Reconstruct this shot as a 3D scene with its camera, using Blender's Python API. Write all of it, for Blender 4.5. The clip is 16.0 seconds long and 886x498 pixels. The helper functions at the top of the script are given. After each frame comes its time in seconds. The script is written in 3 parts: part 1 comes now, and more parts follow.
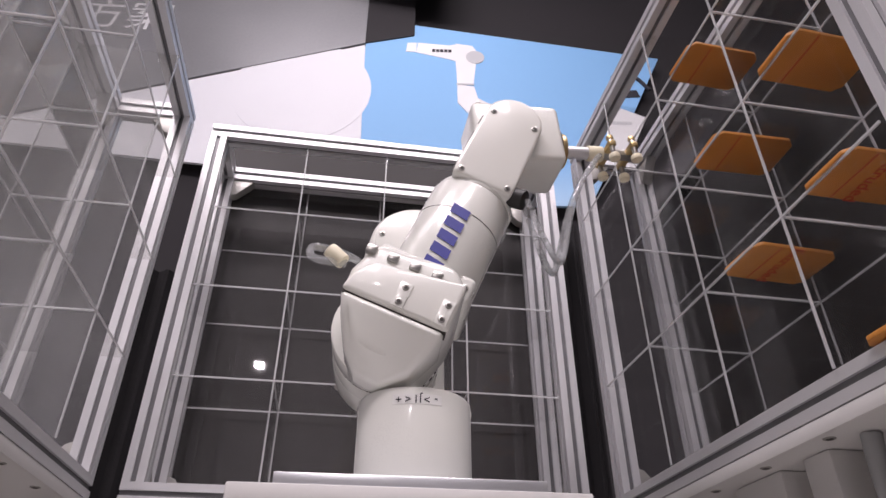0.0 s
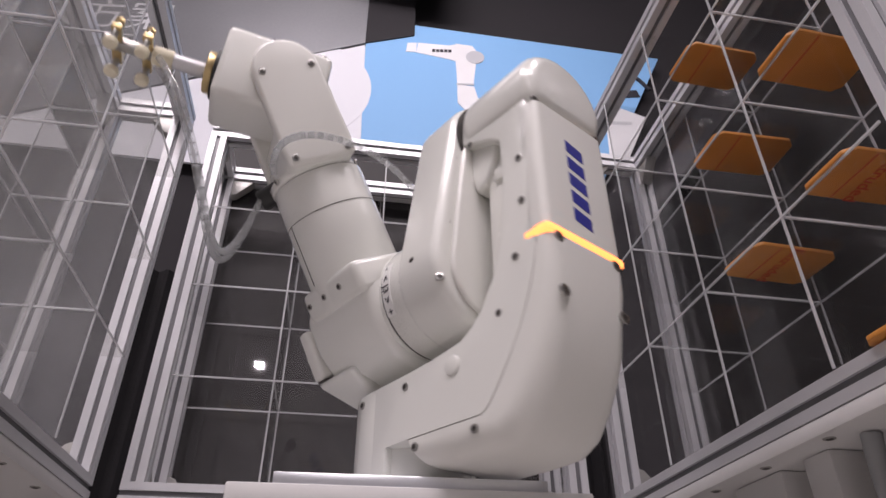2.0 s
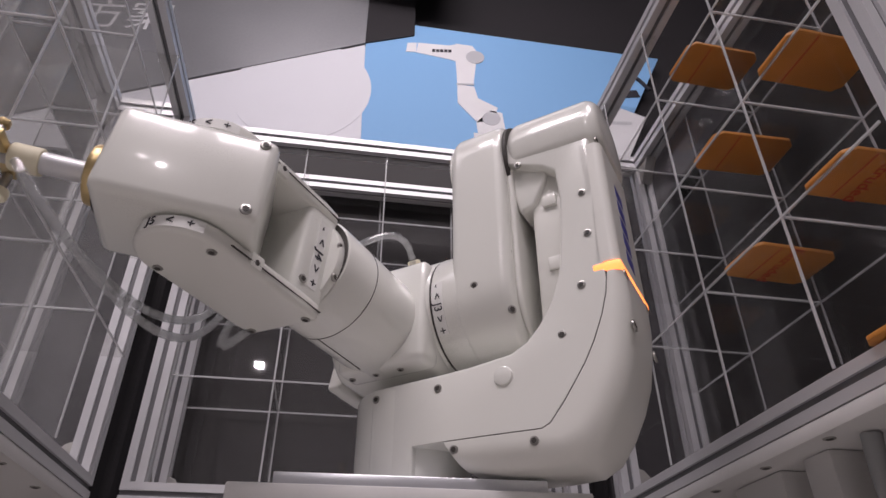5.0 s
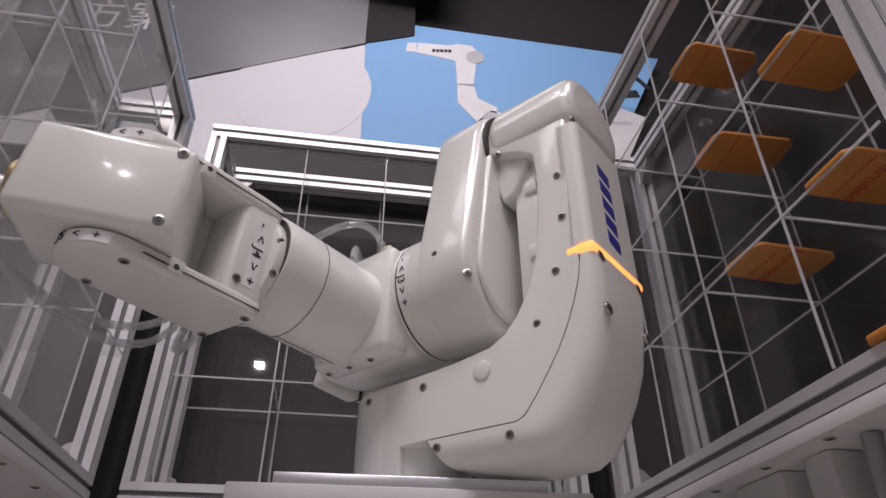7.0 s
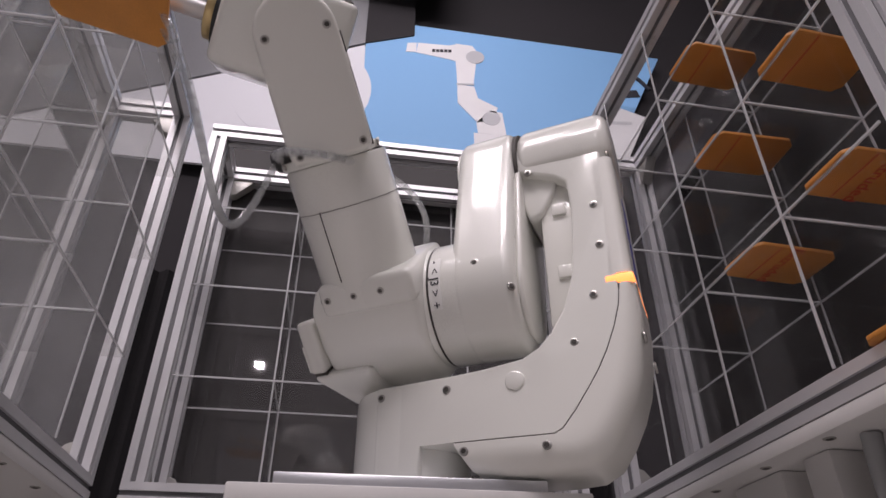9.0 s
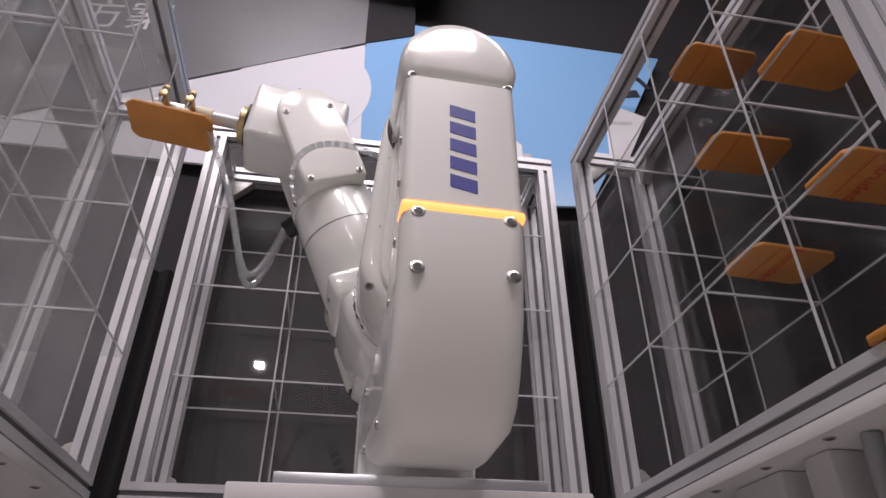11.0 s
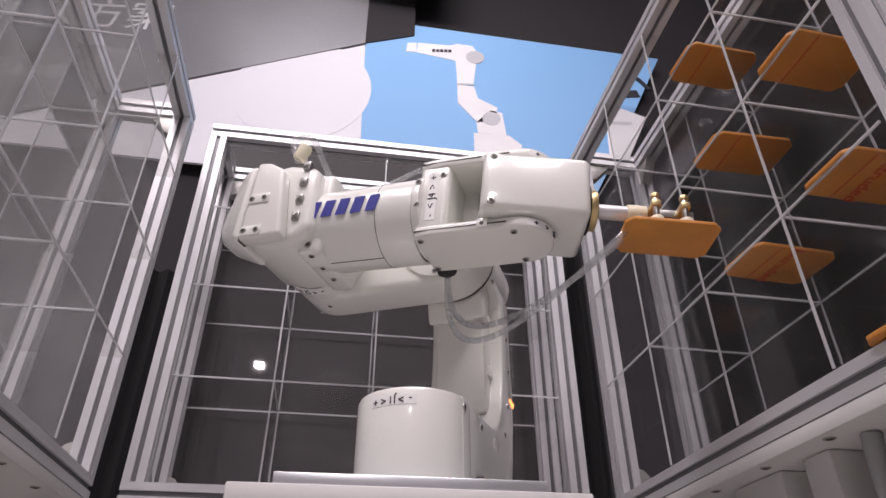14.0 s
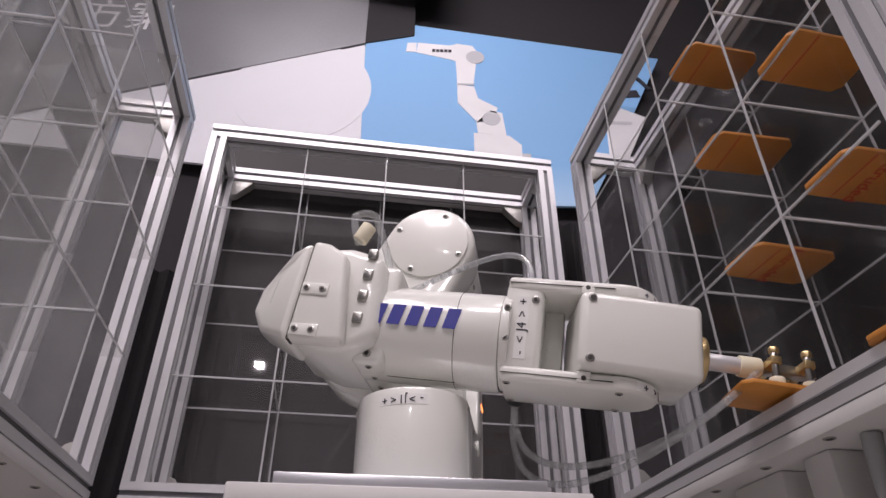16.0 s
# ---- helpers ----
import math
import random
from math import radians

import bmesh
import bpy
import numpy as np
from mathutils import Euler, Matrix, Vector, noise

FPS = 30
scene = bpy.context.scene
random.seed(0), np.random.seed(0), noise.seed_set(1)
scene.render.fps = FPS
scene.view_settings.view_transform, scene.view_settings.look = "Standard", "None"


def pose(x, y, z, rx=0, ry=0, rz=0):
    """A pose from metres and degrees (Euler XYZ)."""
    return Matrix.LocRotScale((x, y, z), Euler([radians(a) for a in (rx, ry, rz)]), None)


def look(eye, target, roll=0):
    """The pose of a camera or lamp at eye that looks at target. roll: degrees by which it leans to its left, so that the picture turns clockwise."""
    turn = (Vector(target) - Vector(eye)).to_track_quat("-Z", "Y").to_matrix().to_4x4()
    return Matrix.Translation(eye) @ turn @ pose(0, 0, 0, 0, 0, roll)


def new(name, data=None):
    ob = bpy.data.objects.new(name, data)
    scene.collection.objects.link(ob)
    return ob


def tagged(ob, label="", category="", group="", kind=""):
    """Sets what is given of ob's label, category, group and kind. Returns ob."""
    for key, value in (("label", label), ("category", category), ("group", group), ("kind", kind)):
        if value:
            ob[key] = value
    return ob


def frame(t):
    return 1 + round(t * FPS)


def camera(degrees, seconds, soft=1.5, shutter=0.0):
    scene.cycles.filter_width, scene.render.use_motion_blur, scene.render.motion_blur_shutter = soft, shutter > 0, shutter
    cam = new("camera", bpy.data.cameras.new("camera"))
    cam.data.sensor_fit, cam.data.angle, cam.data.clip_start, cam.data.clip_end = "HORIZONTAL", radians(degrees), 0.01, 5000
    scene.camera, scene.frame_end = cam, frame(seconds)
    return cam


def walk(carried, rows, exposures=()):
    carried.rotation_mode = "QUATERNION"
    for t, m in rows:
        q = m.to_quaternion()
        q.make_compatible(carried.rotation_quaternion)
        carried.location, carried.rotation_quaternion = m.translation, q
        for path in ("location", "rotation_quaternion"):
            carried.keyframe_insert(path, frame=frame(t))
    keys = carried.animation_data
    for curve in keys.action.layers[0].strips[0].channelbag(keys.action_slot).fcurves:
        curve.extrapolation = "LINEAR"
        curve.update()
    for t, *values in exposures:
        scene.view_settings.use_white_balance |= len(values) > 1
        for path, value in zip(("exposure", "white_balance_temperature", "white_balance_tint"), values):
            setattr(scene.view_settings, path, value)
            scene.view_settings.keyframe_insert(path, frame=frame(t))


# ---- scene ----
cam = camera(67.6, 16.0, soft=1.5, shutter=0.5)
K = 0.75  # metres in one drawing unit
EYE = (0.0, -0.9217 * K, -0.2035 * K)
_h, _p = radians(2.58), radians(33.24)
_aim = (math.sin(_h) * math.cos(_p), math.cos(_h) * math.cos(_p), math.sin(_p))
CAM = look(EYE, [e + a for e, a in zip(EYE, _aim)])
# the clip's camera darkens its picture as the white arm fills it
EXPOSURE = [(0.0, 0.1), (0.5, 0.1), (1.0, -0.35), (1.5, -0.05), (2.0, 0.0), (2.5, -0.15), (3.5, -0.2), (4.0, -0.3), (6.5, -0.36), (9.0, -0.32), (11.5, -0.2), (12.0, -0.4),
            (12.5, 0.1), (13.0, 0.25), (13.5, 0.2), (14.0, 0.05), (14.5, 0.0), (15.0, -0.1), (16.0, -0.15)]
walk(cam, [(0.0, CAM), (16.0, CAM)], exposures=[(t, -0.12 + e, 6450, 26) for t, e in EXPOSURE])

# ---- hall light ----
world = bpy.data.worlds.new("hall")
scene.world = world
world.use_nodes = True
world.node_tree.nodes["Background"].inputs[0].default_value = (0.80, 0.86, 1.0, 1)
world.node_tree.nodes["Background"].inputs[1].default_value = 0.10


def ceiling_lamp(x, y, z, sx, sy, watts, target, colour=(1.0, 0.97, 0.93)):
    data = bpy.data.lights.new("hall_lamp", "AREA")
    data.shape, data.size, data.size_y, data.energy, data.color = "RECTANGLE", sx, sy, watts, colour
    ob = new("hall_lamp", data)
    ob.matrix_world = look((x, y, z), target)
    return ob


ceiling_lamp(-1.2, -1.2, 3.4, 0.8, 0.8, 38, (0, 0.1, 0.3))
ceiling_lamp(1.3, -0.9, 3.4, 0.8, 0.8, 32, (0, 0.1, 0.3))
for _x in (-0.65, 0.65):
    ceiling_lamp(_x, -2.35, 3.6, 1.0, 0.8, 66, (0, 0.0, 0.2))
ceiling_lamp(-2.6, -0.8, 3.2, 1.0, 2.0, 26, (-3.5, -0.8, 0.0))
ceiling_lamp(2.6, -0.8, 3.2, 1.0, 2.0, 4, (3.5, -0.8, 0.0))
ceiling_lamp(-0.3, 0.9, 3.5, 2.0, 0.6, 11, (-0.3, 1.9, 2.2))
# small spots on the truss behind the camera
for _x, _y, _z, _w in ((-0.32, -2.33, 1.47, 4.0), (-0.54, -2.30, 1.60, 0.8)):
    ceiling_lamp(_x, _y, _z, 0.050, 0.036, _w, (0, 0.2, 0.3))


# ---- materials ----
def material(name, colour, rough=0.5, metal=0.0, vary=0.06, scale=40.0, bump=0.0, coat=0.0, fine=400.0):
    """Colour varied at two scales, with a matching change of gloss and a fine relief."""
    m = bpy.data.materials.new(name)
    m.use_nodes = True
    nt = m.node_tree
    b = nt.nodes["Principled BSDF"]
    b.inputs["Roughness"].default_value, b.inputs["Metallic"].default_value = rough, metal
    b.inputs["Coat Weight"].default_value = coat
    b.inputs["Coat Roughness"].default_value = 0.08
    tc = nt.nodes.new("ShaderNodeTexCoord")
    n1, n2 = nt.nodes.new("ShaderNodeTexNoise"), nt.nodes.new("ShaderNodeTexNoise")
    n1.inputs["Scale"].default_value, n1.inputs["Detail"].default_value = scale / 8, 4
    n2.inputs["Scale"].default_value, n2.inputs["Detail"].default_value = fine, 3
    for n in (n1, n2):
        nt.links.new(tc.outputs["Object"], n.inputs["Vector"])
    mix = nt.nodes.new("ShaderNodeMath")
    mix.operation = "MULTIPLY_ADD"
    mix.inputs[1].default_value = 0.35
    nt.links.new(n2.outputs["Fac"], mix.inputs[0])
    nt.links.new(n1.outputs["Fac"], mix.inputs[2])
    ramp = nt.nodes.new("ShaderNodeMapRange")
    ramp.inputs[1].default_value, ramp.inputs[2].default_value = 0.35, 1.0
    ramp.inputs[3].default_value, ramp.inputs[4].default_value = 1 - vary, 1 + vary
    nt.links.new(mix.outputs[0], ramp.inputs[0])
    mul = nt.nodes.new("ShaderNodeVectorMath")
    mul.operation = "SCALE"
    mul.inputs[0].default_value = colour
    nt.links.new(ramp.outputs[0], mul.inputs["Scale"])
    nt.links.new(mul.outputs[0], b.inputs["Base Color"])
    rr = nt.nodes.new("ShaderNodeMapRange")
    rr.inputs[1].default_value, rr.inputs[2].default_value = 0.3, 1.1
    rr.inputs[3].default_value, rr.inputs[4].default_value = max(0.02, rough - 0.08), min(1, rough + 0.1)
    nt.links.new(mix.outputs[0], rr.inputs[0])
    nt.links.new(rr.outputs[0], b.inputs["Roughness"])
    if bump:
        bp = nt.nodes.new("ShaderNodeBump")
        bp.inputs["Strength"].default_value, bp.inputs["Distance"].default_value = bump, 0.0006
        nt.links.new(n2.outputs["Fac"], bp.inputs["Height"])
        nt.links.new(bp.outputs[0], b.inputs["Normal"])
    return m


def glow(name, colour, strength):
    m = bpy.data.materials.new(name)
    m.use_nodes = True
    b = m.node_tree.nodes["Principled BSDF"]
    b.inputs["Base Color"].default_value = (*colour, 1)
    b.inputs["Emission Color"].default_value = (*colour, 1)
    b.inputs["Emission Strength"].default_value = strength
    return m


def clear(name, tint, haze, rough=0.05, dust=0.5):
    """Clear plastic: mostly seen through, with a gloss that grows at a slant, and a film of dust."""
    m = bpy.data.materials.new(name)
    m.use_nodes = True
    nt = m.node_tree
    nt.nodes.remove(nt.nodes["Principled BSDF"])
    out = nt.nodes["Material Output"]
    tr, gl, df = (nt.nodes.new(k) for k in ("ShaderNodeBsdfTransparent", "ShaderNodeBsdfGlossy", "ShaderNodeBsdfDiffuse"))
    tr.inputs[0].default_value = (*tint, 1)
    gl.inputs["Roughness"].default_value = rough
    df.inputs[0].default_value = (0.75, 0.76, 0.78, 1)
    lw, pw, fr = nt.nodes.new("ShaderNodeLayerWeight"), nt.nodes.new("ShaderNodeMath"), nt.nodes.new("ShaderNodeMath")
    lw.inputs[0].default_value = 0.5
    pw.operation, pw.inputs[1].default_value = "POWER", 4.0
    fr.operation, fr.inputs[1].default_value, fr.inputs[2].default_value = "MULTIPLY_ADD", 0.22, 0.045
    nt.links.new(lw.outputs["Facing"], pw.inputs[0])
    nt.links.new(pw.outputs[0], fr.inputs[0])
    m1, m2 = nt.nodes.new("ShaderNodeMixShader"), nt.nodes.new("ShaderNodeMixShader")
    no = nt.nodes.new("ShaderNodeTexNoise")
    no.inputs["Scale"].default_value, no.inputs["Detail"].default_value = 7, 6
    tc = nt.nodes.new("ShaderNodeTexCoord")
    nt.links.new(tc.outputs["Object"], no.inputs["Vector"])
    mr = nt.nodes.new("ShaderNodeMapRange")
    mr.inputs[1].default_value, mr.inputs[2].default_value = 0.35, 0.8
    mr.inputs[3].default_value, mr.inputs[4].default_value = haze * (1 - dust), haze * (1 + dust)
    nt.links.new(no.outputs["Fac"], mr.inputs[0])
    nt.links.new(mr.outputs[0], m1.inputs[0])
    nt.links.new(tr.outputs[0], m1.inputs[1])
    nt.links.new(df.outputs[0], m1.inputs[2])
    nt.links.new(fr.outputs[0], m2.inputs[0])
    nt.links.new(m1.outputs[0], m2.inputs[1])
    nt.links.new(gl.outputs[0], m2.inputs[2])
    nt.links.new(m2.outputs[0], out.inputs[0])
    return m


WHITE = material("robot_paint", (0.80, 0.805, 0.76), 0.30, vary=0.025, bump=0.03, coat=0.8, fine=900)
GREY_WHITE = material("cover_plastic", (0.78, 0.78, 0.735), 0.36, vary=0.025, bump=0.04, coat=0.45, fine=900)
ALU = material("anodised_aluminium", (0.68, 0.68, 0.70), 0.42, 0.45, 0.06, 60, 0.1)
GROOVE_SHADE = material("groove_shade", (0.19, 0.19, 0.20), 0.5, 0.6, 0.1)
PLATE = material("milled_plate", (0.80, 0.81, 0.84), 0.34, 0.9, 0.05, 30)
CAST = material("cast_bracket", (0.46, 0.45, 0.43), 0.45, 0.6, 0.1)
STEEL = material("steel", (0.42, 0.41, 0.39), 0.30, 1.0, 0.1)
BRASS = material("brass", (0.62, 0.47, 0.24), 0.35, 0.9, 0.1)
BLACK = material("black_rubber", (0.02, 0.02, 0.02), 0.5)
HOLE = material("screw_hole", (0.05, 0.045, 0.04), 0.6)
INK = material("label_ink", (0.02, 0.02, 0.03), 0.6)
BLUE = material("logo_blue", (0.03, 0.035, 0.28), 0.45)
TAPE = material("label_white", (0.85, 0.85, 0.83), 0.5)
CREAM = material("silicone", (0.82, 0.76, 0.58), 0.55)
TABLE = material("table_white", (0.68, 0.67, 0.66), 0.4, vary=0.04, bump=0.05)
ORANGE = material("orange_card", (0.58, 0.235, 0.04), 0.5, vary=0.22, scale=160, bump=0.3, fine=500)
RED = material("card_ink", (0.45, 0.05, 0.02), 0.6)
LAMP = glow("signal_lamp", (1.0, 0.30, 0.07), 2.6)
CLEAR = clear("acrylic_pane", (0.97, 0.97, 0.97), 0.005, 0.02)
DUSTY = clear("dusty_acrylic", (0.96, 0.96, 0.955), 0.060, 0.02, 0.35)
EDGE = clear("acrylic_edge", (0.92, 0.92, 0.90), 0.58, 0.15, 0.35)
TUBE = clear("clear_tube", (0.92, 0.93, 0.93), 0.26, 0.06, 0.3)
DARK = material("dark_wall", (0.020, 0.018, 0.021), 0.85, vary=0.25, scale=20)
HALL = material("hall_wall", (0.46, 0.46, 0.47), 0.8, vary=0.2, scale=4)
FLOOR = material("hall_carpet", (0.58, 0.56, 0.53), 0.9, vary=0.2, scale=60, bump=0.3)


# ---- mesh helpers (drawing units) ----
def part(name, bm, mat, parent=None, label="", smooth=True):
    """Links a bmesh, drawn in units, as one mesh object under its thing or part."""
    bmesh.ops.scale(bm, vec=(K, K, K), verts=bm.verts)
    bmesh.ops.recalc_face_normals(bm, faces=bm.faces)
    me = bpy.data.meshes.new(name)
    bm.to_mesh(me)
    bm.free()
    me.materials.append(mat)
    if smooth:
        me.polygons.foreach_set("use_smooth", [True] * len(me.polygons))
        me.set_sharp_from_angle(angle=radians(32))
    ob = new(name, me)
    if parent is not None:
        ob.parent = parent
    return tagged(ob, label) if label else ob


def at(x, y, z, rx=0, ry=0, rz=0):
    return pose(x * K, y * K, z * K, rx, ry, rz)


def thing(name, label, category, m=None, group="", kind=""):
    ob = new(name)
    ob.empty_display_size = 0.05
    if m is not None:
        ob.matrix_world = m
    return tagged(ob, label, category, group, kind)


def bevel(bm, width, segments=3, angle=30):
    es = [e for e in bm.edges if len(e.link_faces) == 2 and e.calc_face_angle(0) > radians(angle)]
    if width and es:
        bmesh.ops.bevel(bm, geom=es, offset=width, offset_type="OFFSET", segments=segments, profile=0.5, affect="EDGES", clamp_overlap=True)
    return bm


def box(x0, x1, y0, y1, z0, z1, b=0.0, seg=2, bm=None):
    own = bm is None
    t = bmesh.new()
    vs = [t.verts.new((x, y, z)) for x in (x0, x1) for y in (y0, y1) for z in (z0, z1)]
    for f in ((0, 1, 3, 2), (4, 6, 7, 5), (0, 4, 5, 1), (2, 3, 7, 6), (0, 2, 6, 4), (1, 5, 7, 3)):
        t.faces.new([vs[i] for i in f])
    bmesh.ops.recalc_face_normals(t, faces=t.faces)
    bevel(t, b, seg)
    return t if own else merge(bm, t)


def merge(bm, t):
    me = bpy.data.meshes.new("scratch")
    t.to_mesh(me)
    t.free()
    bm.from_mesh(me)
    bpy.data.meshes.remove(me)
    return bm


def prism(outline, a0, a1, axis, b=0.0, seg=3, bm=None):
    """An outline extruded along an axis. x: outline in (y, z); y: in (x, z); z: in (x, y)."""
    t = bmesh.new()

    def put(p, a):
        return {"x": (a, p[0], p[1]), "y": (p[0], a, p[1]), "z": (p[0], p[1], a)}[axis]
    lo, hi = [t.verts.new(put(p, a0)) for p in outline], [t.verts.new(put(p, a1)) for p in outline]
    t.faces.new(lo)
    t.faces.new(hi[::-1])
    n = len(outline)
    for i in range(n):
        t.faces.new((lo[i], lo[(i + 1) % n], hi[(i + 1) % n], hi[i]))
    bmesh.ops.recalc_face_normals(t, faces=t.faces)
    bevel(t, b, seg, 40)
    return t if bm is None else merge(bm, t)


def circle(cx, cy, r, n=40, start=0.0, sweep=360.0):
    full = abs(sweep) >= 360
    return [(cx + r * math.cos(radians(start + sweep * i / (n if full else n - 1))), cy + r * math.sin(radians(start + sweep * i / (n if full else n - 1)))) for i in range(n)]


def smooth_outline(points, steps=5):
    """A closed Catmull-Rom curve through a few corner points."""
    out, n = [], len(points)
    for i in range(n):
        p0, p1, p2, p3 = (Vector(points[(i + j) % n]) for j in (-1, 0, 1, 2))
        for s in range(steps):
            t = s / steps
            out.append(0.5 * (2 * p1 + (p2 - p0) * t + (2 * p0 - 5 * p1 + 4 * p2 - p3) * t * t + (3 * p1 - p0 - 3 * p2 + p3) * t ** 3))
    return [(v.x, v.y) for v in out]


def cyl(axis, r, a0, a1, c=(0, 0), n=48, b=0.0, seg=2, bm=None):
    return prism(circle(c[0], c[1], r, n), a0, a1, axis, b, seg, bm)


def tube_mesh(points, r, sides=10, steps=6):
    """A round tube through points, by a Catmull-Rom curve."""
    pts = [Vector(p) for p in points]
    line = []
    for i in range(len(pts) - 1):
        p0, p1, p2, p3 = pts[max(i - 1, 0)], pts[i], pts[i + 1], pts[min(i + 2, len(pts) - 1)]
        for s in range(steps):
            t = s / steps
            line.append(0.5 * (2 * p1 + (p2 - p0) * t + (2 * p0 - 5 * p1 + 4 * p2 - p3) * t * t + (3 * p1 - p0 - 3 * p2 + p3) * t ** 3))
    line.append(pts[-1])
    bm, rings, up = bmesh.new(), [], Vector((0.3, 0.2, 0.93))
    for i, p in enumerate(line):
        d = (line[min(i + 1, len(line) - 1)] - line[max(i - 1, 0)]).normalized()
        u = d.cross(up).normalized()
        v = d.cross(u)
        up = v.normalized() if v.dot(up) > 0 else -v.normalized()
        rings.append([bm.verts.new(p + r * (math.cos(a) * u + math.sin(a) * up)) for a in (2 * math.pi * k / sides for k in range(sides))])
    for a, b2 in zip(rings, rings[1:]):
        for k in range(sides):
            bm.faces.new((a[k], a[(k + 1) % sides], b2[(k + 1) % sides], b2[k]))
    bm.faces.new(rings[0])
    bm.faces.new(rings[-1][::-1])
    return bm


def screw(parent, x, y, z, axis, r=0.006):
    """A socket screw in a countersunk hole; axis: the way that its head faces, as (x, y, z)."""
    m = Vector(axis).to_track_quat("Z", "Y").to_matrix().to_4x4()
    bm = cyl("z", r, -0.002, 0.0012, n=14, b=0.0006)
    ob = part("screw", bm, STEEL, parent)
    ob.matrix_local = at(x, y, z) @ m
    part("screw_socket", cyl("z", r * 0.62, 0.0, 0.0016, n=6), HOLE, ob)
    return ob


def writing(name, body, size, mat, parent, m):
    cu = bpy.data.curves.new(name, "FONT")
    cu.body, cu.size, cu.align_x, cu.align_y, cu.extrude = body, size * K, "CENTER", "CENTER", 0.0004 * K
    ob = new(name, cu)
    cu.materials.append(mat)
    if parent is not None:
        ob.parent = parent
        ob.matrix_local = m
    else:
        ob.matrix_world = m
    return ob


# ---- the hall around ----
def slab(name, x0, x1, y0, y1, z0, z1, mat, label, category="wall"):
    return tagged(part(name, box(x0, x1, y0, y1, z0, z1), mat, smooth=False), label, category, kind="structure")


slab("floor", -6, 6, -6, 4.2, -1.36, -1.3, FLOOR, "pale grey carpet of the exhibition hall", "floor")
slab("wall_back", -6, 6, 2.6, 2.7, -1.3, 5.0, DARK, "black painted booth wall behind the racks")
slab("wall_west", -6.1, -6, -6, 4.2, -1.3, 5.0, HALL, "grey hall wall, out of sight")
slab("wall_east", 6, 6.1, -6, 4.2, -1.3, 5.0, DARK, "black hall wall, out of sight")
slab("wall_south", -6, 6, -6.1, -6, -1.3, 5.0, HALL, "grey hall wall, out of sight")
slab("ceiling", -6.1, 6.1, -6.1, 4.3, 5.0, 5.1, DARK, "black hall ceiling", "ceiling")


def panel(name, corners, y, mat, label, category, depth=0.02):
    bm = prism(corners, y, y + depth, "y", 0.0)
    return tagged(part(name, bm, mat, smooth=False), label, category, kind="structure")


def print_material(name, low, high, z0, z1):
    """Printed gradient from one colour at the foot to another at the top."""
    m = bpy.data.materials.new(name)
    m.use_nodes = True
    nt = m.node_tree
    b = nt.nodes["Principled BSDF"]
    b.inputs["Roughness"].default_value = 0.55
    tc, sep, mr = nt.nodes.new("ShaderNodeTexCoord"), nt.nodes.new("ShaderNodeSeparateXYZ"), nt.nodes.new("ShaderNodeMapRange")
    mr.inputs[1].default_value, mr.inputs[2].default_value = z0 * K, z1 * K
    mix = nt.nodes.new("ShaderNodeMix")
    mix.data_type = "RGBA"
    mix.inputs[6].default_value, mix.inputs[7].default_value = (*low, 1), (*high, 1)
    nt.links.new(tc.outputs["Object"], sep.inputs[0])
    nt.links.new(sep.outputs["Z"], mr.inputs[0])
    nt.links.new(mr.outputs[0], mix.inputs[0])
    nt.links.new(mix.outputs[2], b.inputs["Base Color"])
    return m


BLUE_PRINT = print_material("sky_blue_print", (0.62, 0.80, 0.95), (0.22, 0.47, 0.80), 1.95, 2.75)
WHITE_PRINT = material("white_print", (0.74, 0.75, 0.80), 0.5, vary=0.04, scale=6)
GREY_PANEL = material("grey_metal_panel", (0.31, 0.315, 0.33), 0.40, 0.35, 0.12, 10, 0.06, fine=60)
YB = 2.5
BLUE_PRINT.node_tree.nodes["Principled BSDF"].inputs["Roughness"].default_value = 0.6
panel("poster_blue", [(-0.40, 2.40), (1.12, 2.40), (1.30, 2.75), (1.83, 3.86), (-0.065, 4.154), (-0.445, 3.99)], YB, BLUE_PRINT, "sky-blue printed booth poster on the back wall", "poster")
panel("poster_white", [(-4.2, 2.98), (-2.80, 2.81), (-1.44, 2.67), (-0.40, 2.55), (-0.445, 3.90), (-2.86, 3.03), (-4.2, 2.99)], YB, WHITE_PRINT, "white printed booth poster beside the blue one", "poster")
panel("panel_grey", [(-4.2, 2.555), (-2.86, 3.04), (-0.445, 3.912), (-0.45, 4.95), (-4.2, 4.95)], YB - 0.012, GREY_PANEL, "brushed grey metal booth panel with lettering", "panel")
# round disc in the poster's white, reaching over the blue one's edge
tagged(part("white_disc", cyl("y", 0.50, YB - 0.003, YB + 0.01, (-0.87, 3.40), 72), WHITE_PRINT, smooth=False), "white round shape on the poster", "print", kind="structure")
panel("header_beam", [(-0.46, 4.43), (0.24, 4.30), (0.25, 4.95), (-0.46, 4.95)], 2.2, material("beige_board", (0.55, 0.52, 0.47), 0.7), "beige board hanging over the poster", "board", 0.15)
panel("black_board", [(-0.445, 3.915), (-0.068, 4.022), (-0.068, 4.95), (-0.445, 4.95)], YB - 0.010, DARK, "black board beside the grey panel", "board", 0.008)

